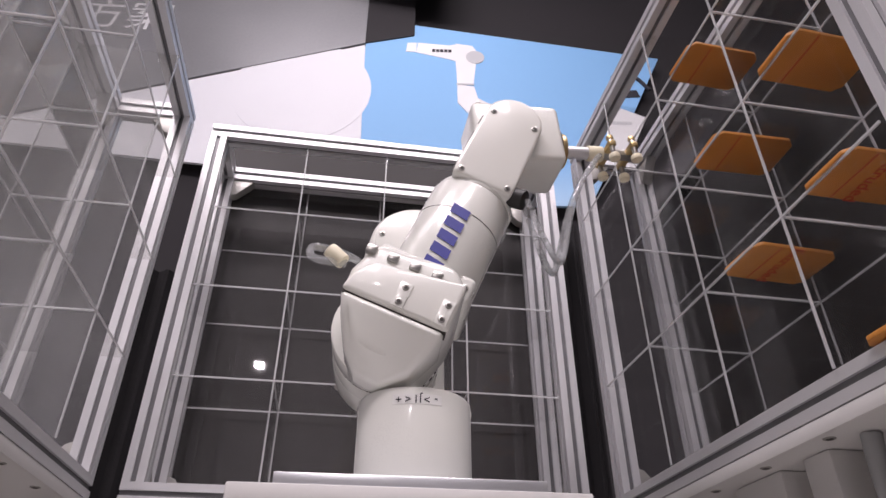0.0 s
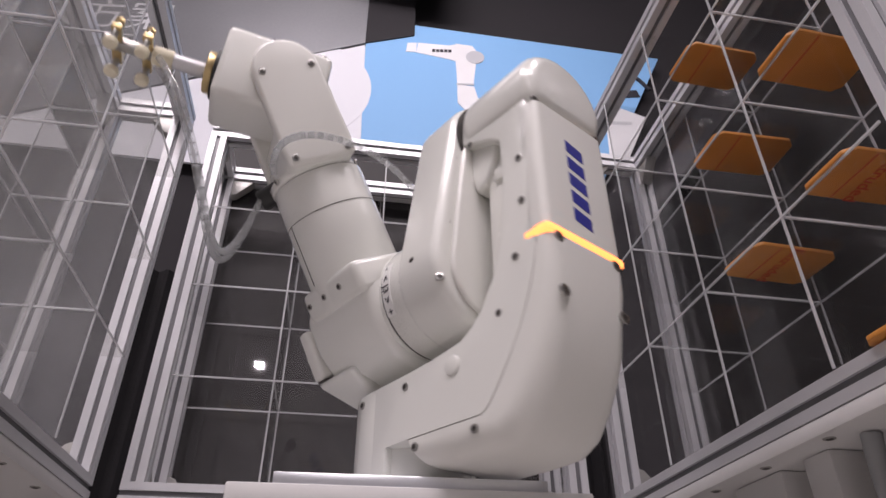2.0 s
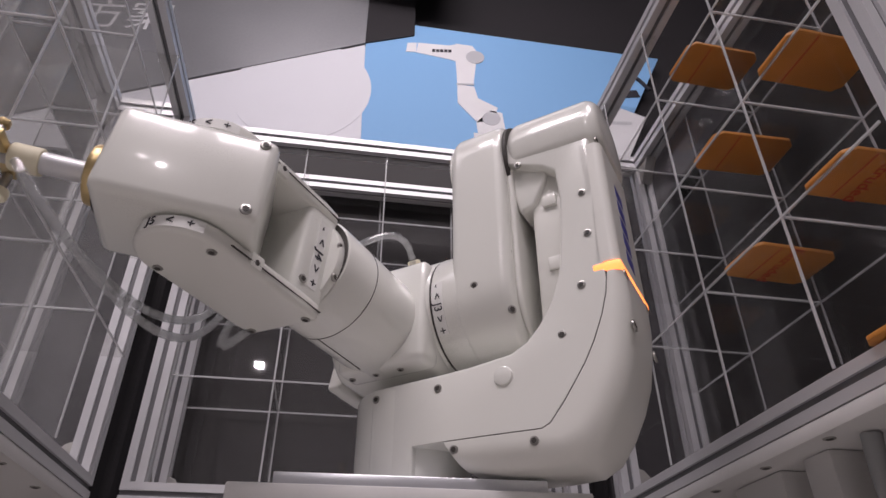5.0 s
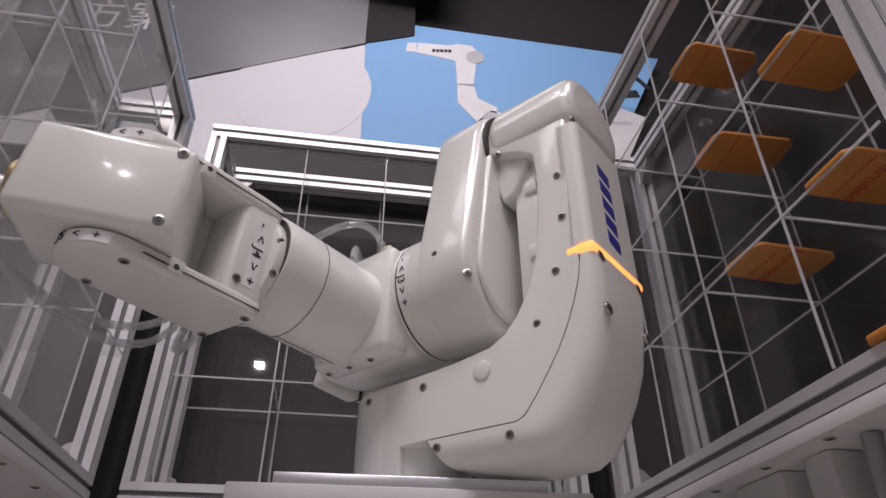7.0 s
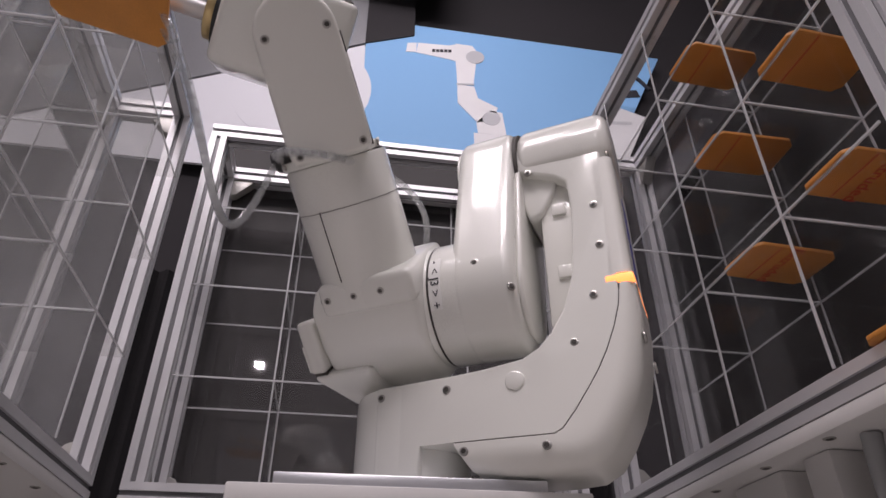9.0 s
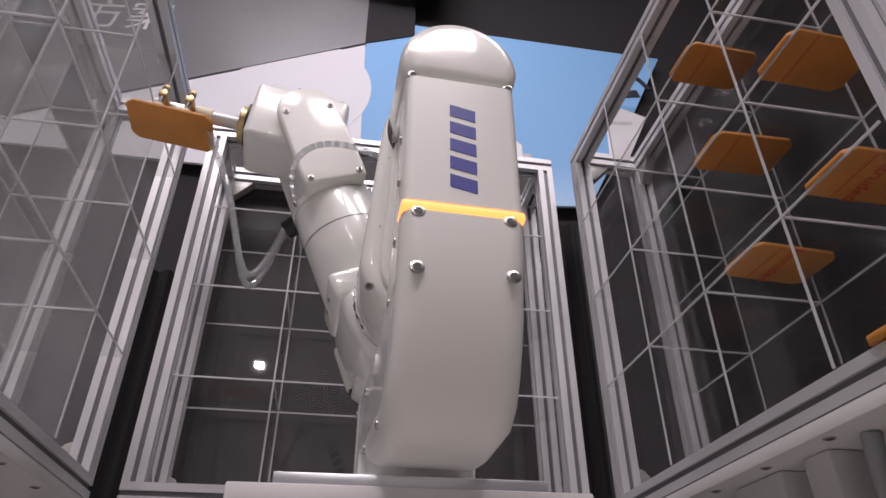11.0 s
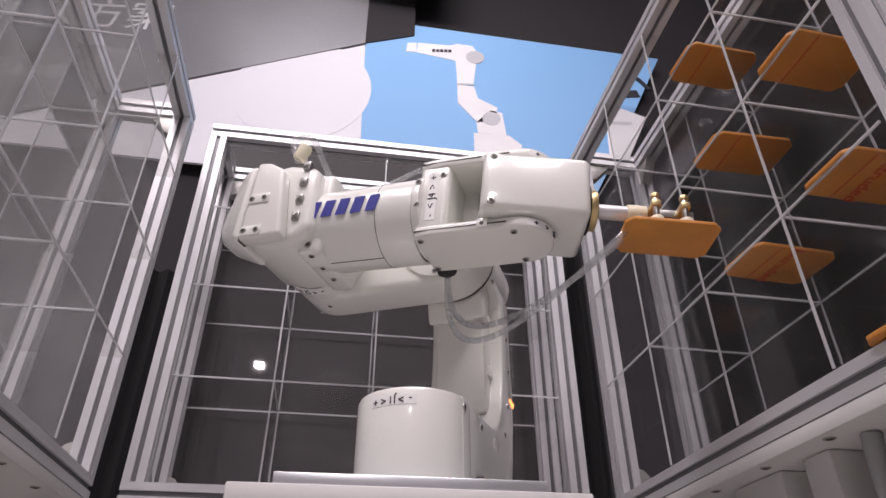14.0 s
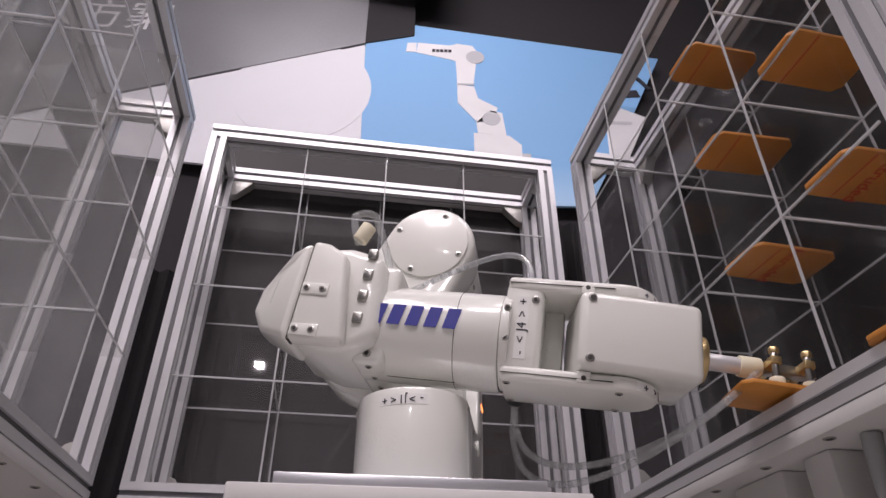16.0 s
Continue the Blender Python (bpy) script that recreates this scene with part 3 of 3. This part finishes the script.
def build_forearm():
    side = [(-0.098, 0.0), (-0.098, 0.055), (-0.07, 0.085), (0.056, 0.072), (0.070, 0.015), (0.066, -0.025), (0.045, -0.062), (0.022, -0.092), (-0.045, -0.095), (-0.085, -0.05)]
    arm = part("forearm", prism(side, -0.101, 0.066, "x", 0.018, 4), WHITE, robot, "white elbow housing and forearm")
    part("elbow_joint", cyl("x", 0.0885, 0.02, 0.0705, (0, 0), 56, 0.003), WHITE, arm)
    band = [(-0.100, -0.034), (0.060, -0.034), (0.056, -0.008), (0.038, 0.022), (-0.098, 0.046)]
    part("elbow_cover", prism(band, -0.126, -0.100, "x", 0.007), GREY_WHITE, arm, "flat white elbow cover plate")
    part("cover_seam", prism([(-0.098, -0.0365), (0.057, -0.0365), (0.057, -0.033), (-0.098, -0.033)], -0.119, -0.100, "x"), HOLE, arm)
    bowl = prism([(-0.100, -0.0355), (0.059, -0.0355), (0.044, -0.066), (0.022, -0.100), (-0.002, -0.121), (-0.040, -0.124), (-0.074, -0.098)], -0.125, -0.03, "x", 0.010, 4)
    for v in bowl.verts:
        k = max(0.0, min(1.0, (-0.037 - v.co.z) / 0.07))
        v.co.x += 0.05 * k * k * (1.0 if v.co.x < -0.05 else 0.0)
    part("elbow_bowl", bowl, WHITE, arm)
    part("collar", box(-0.074, 0.066, -0.104, 0.055, 0.045, 0.092, 0.010, 3), WHITE, arm)
    part("forearm_tube", cyl("z", 0.071, 0.05, SEAM - 0.003, (TX, TY), 64, 0.003), WHITE, arm)
    part("seam", cyl("z", 0.0680, SEAM - 0.004, SEAM - 0.001, (TX, TY), 48), HOLE, arm)
    logo(arm, at(TX - 0.0715, TY, 0.130) @ Matrix(((0, 0, -1, 0), (0, 1, 0, 0), (1, 0, 0, 0), (0, 0, 0, 1))), 0.134, 0.031)
    for a in (-100, 80):
        part("tube_seam", box(TX + 0.0706 * math.cos(radians(a)) - 0.0008, TX + 0.0706 * math.cos(radians(a)) + 0.0008, TY + 0.0706 * math.sin(radians(a)) - 0.0008, TY + 0.0706 * math.sin(radians(a)) + 0.0008, 0.092, 0.19), HOLE, arm, smooth=False)
    part("tube_ring", cyl("z", 0.0716, 0.188, 0.1888, (TX, TY), 64), HOLE, arm)
    for y, z in ((0.04, 0.068), (-0.09, 0.068)):
        screw(arm, -0.0745, y, z, (-1, 0, 0), 0.006)
    for y in (-0.022, -0.086):
        part("screw_pad", box(-0.1285, -0.1255, y - 0.009, y + 0.009, -0.031, 0.009, 0.001), WHITE, arm)
        for z in (-0.023, 0.001):
            screw(arm, -0.1290, y, z, (-1, 0, 0), 0.005)
    for x in (-0.06, -0.02, 0.02):
        screw(arm, x, -0.1045, 0.07, (0, -1, 0), 0.005)
    for i in range(4):
        b = part("cable_clip", box(-0.006, 0.006, -0.008, 0.008, -0.007, 0.007, 0.002), STEEL, arm)
        b.matrix_local = at(-0.100, 0.055 - 0.035 * i, 0.052)
    fit = part("hose_fitting", cyl("z", 0.010, 0, 0.020, n=16, b=0.003), CREAM, arm, "cream hose fitting")
    fit.matrix_local = at(0.030, 0.058, 0.060, -55, 0, 0)
    con = part("connector", cyl("z", 0.012, 0, 0.03, n=16, b=0.002), CREAM, arm, "cream cable tie and connector")
    con.matrix_local = at(-0.09, 0.085, 0.02, -70, 0, 0)
    part("cable_loop", tube_mesh([(-0.09, 0.08, 0.02), (-0.095, 0.125, 0.005), (-0.08, 0.14, 0.03), (-0.06, 0.10, 0.05), (-0.03, 0.07, 0.06)], 0.006), TUBE, arm)
    return arm


def build_wrist_fork():
    fork = part("wrist_fork", box(-0.070, 0.070, -0.0515, 0.0515, 0.0, 0.054, 0.010, 3), WHITE, robot, "white wrist fork")
    part("fork_neck", cyl("z", 0.0690, -0.0025, 0.010, n=56, b=0.002), WHITE, fork).location.x = -FX * 0.6 * K
    ln = L3 - SEAM
    out = [(-0.052, 0.002), (0.052, 0.002), (0.054, 0.03), (0.052, ln)] + circle(0, ln, 0.052, 22, 0, 180)[1:-1] + [(-0.052, ln), (-0.054, 0.03)]
    part("fork_web", box(-0.066, 0.066, -0.046, -0.022, 0.045, 0.082, 0.006), WHITE, fork)
    for s in (-1, 1):
        part("fork_plate", prism(out, s * 0.0770, s * 0.0560, "x", 0.006), GREY_WHITE, fork)
        part("plate_seam", prism([(0.0505, 0.004), (0.0545, 0.004), (0.0545, 0.150), (0.0505, 0.150)], s * 0.0672, s * 0.0664, "x"), HOLE, fork, smooth=False)
        part("axis_label", prism(circle(0, ln, 0.0526, 12, 25, 75) + circle(0, ln, 0.0516, 12, 100, -75), s * 0.0600, s * 0.0725, "x"), TAPE, fork, "white axis label")
        for k, ch in enumerate(("+", "<", "J5")):
            a = radians(40 + 22 * k)
            writing("axis_mark", ch, 0.014, INK, fork, at(s * 0.0662, 0.0530 * math.cos(a), ln + 0.0530 * math.sin(a), math.degrees(a) - 90, 0, 0) @ pose(0, 0, 0, 0, 0, 90))
        for y in (-0.041, 0.041):
            screw(fork, s * 0.0775, y, 0.012, (s, 0, 0), 0.0055)
            screw(fork, s * 0.0775, y * 0.95, ln, (s, 0, 0), 0.0055)
        screw(fork, s * 0.0655, 0.0530, 0.113, (0, 1, 0), 0.006)
        part("screw_boss", box(*sorted((s * 0.0560, s * 0.0720)), 0.0500, 0.0545, 0.104, 0.122, 0.0015), WHITE, fork)
        for x in (-0.022, 0.022):
            screw(fork, x, s * 0.0655, 0.006, (0, s, -0.2), 0.0055)
    part("axis_label", box(-0.046, 0.046, 0.0513, 0.0522, 0.018, 0.034), TAPE, fork, "white axis label with arrows", smooth=False)
    for i, ch in enumerate(("-", "<", "J4", ">", "+")):
        writing("axis_mark", ch, 0.018, INK, fork, at(0.038 * (i - 2) / 2, 0.0526, 0.026) @ Matrix(((1, 0, 0, 0), (0, 0, 1, 0), (0, -1, 0, 0), (0, 0, 0, 1))))
    grom = part("cable_outlet", cyl("z", 0.017, 0, 0.040, n=20, b=0.003), BLACK, fork, "black cable outlet")
    grom.matrix_local = at(-0.048, -0.040, 0.022, 100, 0, -25)
    screw(fork, 0.042, 0.0520, 0.042, (0, 1, 0), 0.0055)
    return fork


def build_wrist():
    blk = part("wrist_block", box(-0.0545, 0.0545, -0.0635, 0.0635, -0.066, 0.098, 0.011, 3), WHITE, robot, "white wrist block")
    for x in (-0.043, 0.043):
        for y in (-1, 1):
            screw(blk, x, y * 0.0640, -0.051, (0, y, 0), 0.006)
    part("flange_ring", cyl("z", 0.040, 0.097, 0.104, n=36, b=0.001), BLACK, blk, "black seal ring")
    part("flange", cyl("z", 0.033, 0.104, 0.116, n=36, b=0.002), BRASS, blk, "brass-coloured tool flange")
    for a in (45, 135, 225, 315):
        screw(blk, 0.024 * math.cos(radians(a)), 0.024 * math.sin(radians(a)), 0.1165, (0, 0, 1), 0.005)
    return blk


def build_gripper():
    """The suction tool: its axis along z, its cups towards -y."""
    rod = part("gripper", cyl("z", 0.0120, 0.115, 0.190, n=24, b=0.001), ALU, robot, "suction gripper on a metal rod")
    part("rod_clamp", cyl("z", 0.0150, 0.165, 0.195, n=24, b=0.002), CREAM, rod)
    part("tool_bar", box(-0.009, 0.009, -0.006, 0.008, 0.185, 0.268, 0.0015), STEEL, rod)
    for z in (0.203, 0.247):
        part("cross_bar", box(-0.036, 0.036, -0.005, 0.006, z - 0.007, z + 0.007, 0.0015), BRASS, rod)
    for x, z in ((-0.029, 0.247), (0.029, 0.247), (-0.029, 0.203), (0.029, 0.203)):
        st = part("cup_stem", cyl("y", 0.005, -0.026, 0.014, (x, z), 14, 0.0006), STEEL, rod)
        part("suction_cup", cyl("y", 0.0105, -0.036, -0.024, (x, z), 20, 0.003), CREAM, st, "cream silicone suction cup")
        part("air_fitting", cyl("y", 0.007, 0.012, 0.020, (x, z), 6, 0.0006), BRASS, st)
    return rod


def hose(count, length, r):
    """A clear air hose in short rigid lengths that move one by one."""
    bm = cyl("z", r, -length / 2 - r * 0.3, length / 2 + r * 0.3, n=10, b=r * 0.25, seg=1)
    first = part("air_hose", bm, TUBE, robot, "clear plastic air hose")
    out = [first]
    for _ in range(count - 1):
        ob = new("air_hose", first.data)
        ob.parent = robot
        out.append(ob)
    return out


LOWER, UPPER, FORE, FORK, WRIST, GRIP = build_lower_arm(), build_upper_arm(), build_forearm(), build_wrist_fork(), build_wrist(), build_gripper()


# ---- orange cards ----
def card(name="card"):
    c, a, b = 0.012, 0.071, 0.046
    out = [(-a + c, -b), (a - c, -b), (a, -b + c), (a, b - c), (a - c, b), (-a + c, b), (-a, b - c), (-a, -b + c)]
    root = thing("orange_card", "orange card with cut corners and printed lines", "card", None, "orange cards")
    part("sheet", prism(out, -0.003, 0.003, "z", 0.0012, 2), ORANGE, root)
    part("printed_line", box(-a * 0.4, -a * 0.4 + 0.002, -b * 0.95, b * 0.95, -0.0034, -0.0030), RED, root, smooth=False)
    return root


CARD = card()
for u, y, z, tilt in ((0.557, 0.065, 3, 2), (0.559, 0.066, 2, -1), (0.556, 0.070, 1, 3), (0.763, 0.061, 2, 2), (0.767, 0.063, 1, 1), (0.775, 0.06, 0, 0)):
    c = card()
    c.matrix_world = M_RIGHT @ at(u, y, 0.042 + 0.2197 * z + 0.0047, 0, 0, 90 + tilt)
    if z == 1:
        writing("card_print", "Extruded", 0.026, RED, c, at(0.0, 0, -0.0035, 180, 0, 90))
HOSES = [hose(30, 0.0165, 0.0050), hose(30, 0.0165, 0.0050), hose(28, 0.018, 0.0050)]


# ---- movement: joint angles in degrees over seconds ----
J1 = [(0, 93), (0.3, 95), (0.4, 114.5), (0.5, 140.5), (0.6, 168), (0.7, 188), (0.8, 205), (0.9, 220), (1.0, 240), (1.1, 260), (1.2, 273), (1.3, 278), (1.5, 280), (2.0, 307), (2.5, 329), (3.0, 335), (3.5, 335.3), (4.2, 335.3), (6.3, 315.9), (6.5, 315.9), (7.0, 319.0), (7.5, 328.8), (8.0, 335.4), (9.0, 335.3), (9.2, 334.7), (10.4, 281), (11.1, 278), (11.3, 260), (11.4, 240), (11.5, 219), (11.6, 205), (11.7, 189), (11.8, 170), (12.0, 121), (12.2, 94), (12.5, 87.5), (12.9, 80), (13.4, 78.5), (13.6, 75), (13.8, 70), (14.0, 68.4), (14.5, 68.4), (15.0, 68.3), (15.5, 71.8), (16.0, 79)]
J2 = [(0, 11), (0.5, 9), (1.2, -2), (1.5, -2.5), (2.0, -7), (2.5, -17), (3.0, -9), (3.5, 9.5), (4.0, 16.5), (4.2, 15), (6.3, -18.2), (6.5, -18.0), (7.0, -10.2), (7.5, 9.0), (8.0, 16.8), (8.5, 10.6), (9.0, -9.5), (9.2, -17), (10.4, -5), (11.3, -2), (12.0, 9), (12.5, 10.4), (12.9, 9), (13.4, 10), (13.5, 16), (13.6, 42), (13.8, 82), (14.0, 93.5), (14.5, 88.8), (15.0, 71), (15.5, 54.4), (16.0, 28.6)]
J3 = [(0, 23.1), (1.2, 24.0), (1.5, 24.4), (2.0, 31.1), (2.5, 35.8), (3.0, 45.0), (3.5, 62.6), (4.0, 81.2), (4.2, 83.4), (6.3, 88.9), (6.5, 88.6), (7.0, 87.8), (7.5, 87.4), (8.0, 82.7), (8.5, 64.3), (9.0, 45.9), (9.2, 40.7), (10.4, 24.2), (11.3, 23.1), (12.5, 24.0), (12.9, 25.8), (13.4, 26.8), (13.5, 31.5), (13.6, 45.4), (13.8, 77.8), (14.0, 95.2), (14.5, 96.6), (15.0, 104.5), (15.5, 105.7), (16.0, 99.3)]
J4 = [(0, 5.1), (1.5, -7.1), (2.0, -21.8), (2.5, -44.4), (3.0, -61.0), (3.5, -75.0), (4.0, -86.0), (4.2, -88.4), (6.3, -97.7), (6.5, -97.5), (7.0, -94.1), (7.5, -91.8), (8.0, -87.4), (8.5, -74.3), (9.0, -62.0), (9.2, -56.5), (10.4, -8.1), (11.3, 5.1), (12.5, 10.1), (13.0, 16.1), (13.4, 16.1), (13.6, 37.3), (13.8, 72.5), (14.0, 88.7), (14.5, 92.5), (15.0, 101.8), (15.5, 108.9), (16.0, 93.9)]
J5 = [(0, 62.5), (1.5, 65.3), (2.0, 57.1), (2.5, 57.8), (3.0, 57.5), (3.5, 55.5), (4.0, 54.2), (4.2, 53.1), (6.3, 35.2), (6.5, 35.4), (7.0, 38.0), (7.5, 45.6), (8.0, 52.1), (8.5, 55.8), (9.0, 56.8), (9.2, 58.5), (10.4, 66.0), (11.3, 59.5), (12.5, 65.0), (13.0, 67.5), (13.4, 67.5), (13.6, 49.9), (13.8, 26.3), (14.0, 19.7), (14.5, 18.8), (15.0, 20.6), (15.5, 17.1), (16.0, 9.8)]
PICK_UP = 5.3  # the tool takes the card from then on


def value(rows, t):
    """Smooth monotone interpolation between the keys."""
    n = len(rows)
    if t <= rows[0][0]:
        return rows[0][1]
    for i in range(n - 1):
        (t0, a), (t1, b) = rows[i], rows[i + 1]
        if t <= t1:
            d = (b - a) / (t1 - t0)
            e = (a - rows[i - 1][1]) / (t0 - rows[i - 1][0]) if i else 0.0
            f = (rows[i + 2][1] - b) / (rows[i + 2][0] - t1) if i + 2 < n else 0.0
            m0 = 0.0 if d * e <= 0 else 2 * d * e / (d + e)
            m1 = 0.0 if d * f <= 0 else 2 * d * f / (d + f)
            s, h = (t - t0) / (t1 - t0), t1 - t0
            return a * (1 + 2 * s) * (1 - s) ** 2 + h * m0 * s * (1 - s) ** 2 + b * s * s * (3 - 2 * s) + h * m1 * s * s * (s - 1)
    return rows[-1][1]


def links(t):
    """The poses of the moving links in the robot's space."""
    q1, q2, q3, q4, q5 = (value(r, t) for r in (J1, J2, J3, J4, J5))
    lower = pose(0, 0, 0, 0, 0, q1)
    upper = lower @ at(0, 0, Z2) @ pose(0, 0, 0, q2)
    elbow = lower @ at(0, 0, Z2) @ pose(0, 0, 0, q2) @ at(0, 0, -L2) @ pose(0, 0, 0, q3 - q2)
    fork = elbow @ at(X4, Y4, SEAM) @ pose(0, 0, 0, 0, 0, q4) @ at(FX, 0, 0)
    wrist = fork @ at(0, 0, L3 - SEAM) @ pose(0, 0, 0, q5)
    down = wrist.to_3x3().inverted() @ Vector((0, 0, -1))
    grip = wrist @ pose(0, 0, 0, 0, 0, math.degrees(math.atan2(down.x, -down.y)))
    return lower, upper, elbow, fork, wrist, grip


def bend(a, da, b, db, n):
    """Points along a cubic from a to b that leaves along da and arrives along db."""
    p = [a, a + da, b + db, b]
    out = []
    for k in range(n + 1):
        s = k / n
        out.append(p[0] * (1 - s) ** 3 + p[1] * 3 * s * (1 - s) ** 2 + p[2] * 3 * s * s * (1 - s) + p[3] * s ** 3)
    return out


def hose_lines(tr, n):
    """The courses of the three hoses at the poses tr of the links."""
    lower, upper, elbow, fork, wrist, grip = tr
    sag = Vector((0, 0, -0.19 * K))

    def turn(m, *v):
        return m.to_3x3() @ (Vector(v) * K)
    out = []
    for s in (-1, 1):
        a, b = fork @ (Vector((-0.062 + 0.008 * s, -0.076, 0.016)) * K), grip @ (Vector((0.012 * s, -0.012, 0.185)) * K)
        out.append(bend(a, turn(fork, 0.02 * s, -0.10, -0.05) + sag, b, turn(grip, 0.0, -0.045, -0.13) + sag * 0.5, n[0]))
    a, b = elbow @ (Vector((0.030, 0.062, 0.070)) * K), fork @ (Vector((0.030, -0.066, 0.016)) * K)
    out.append(bend(a, turn(elbow, 0.05, 0.12, 0.13), b, turn(fork, 0.24, -0.04, 0.04), n[2]))
    return out


def segment_pose(p, q):
    return Matrix.Translation((p + q) / 2) @ (q - p).to_track_quat("Z", "Y").to_matrix().to_4x4()


def motions():
    steps = [i / 20 for i in range(321)]
    tracks = [links(t) for t in steps]
    for i, ob in enumerate((LOWER, UPPER, FORE, FORK, WRIST, GRIP)):
        walk(ob, [(t, tr[i]) for t, tr in zip(steps, tracks)])
    counts = [len(h) for h in HOSES]
    coarse = [(t, hose_lines(tr, counts)) for t, tr in list(zip(steps, tracks))[::2]]
    for k, pieces in enumerate(HOSES):
        for i, ob in enumerate(pieces):
            walk(ob, [(t, segment_pose(ln[k][i], ln[k][i + 1])) for t, ln in coarse])
    hold = at(0, -0.0395, 0.224) @ pose(0, 0, 0, 90, 0, 0) @ pose(0, 0, 0, 0, 0, 90)
    rest = M_LEFT @ at(0.16, 0.06, 0.034 + 0.2244 + 0.0047, 0, 0, 90)
    lift = links(PICK_UP + 0.9)[5] @ hold
    rows = []
    for t, tr in zip(steps, tracks):
        k = max(0.0, min(1.0, (t - PICK_UP) / 0.9))
        rows.append((t, rest.lerp(lift, k * k * (3 - 2 * k)) if k < 1 else tr[5] @ hold))
    walk(CARD, rows)


motions()
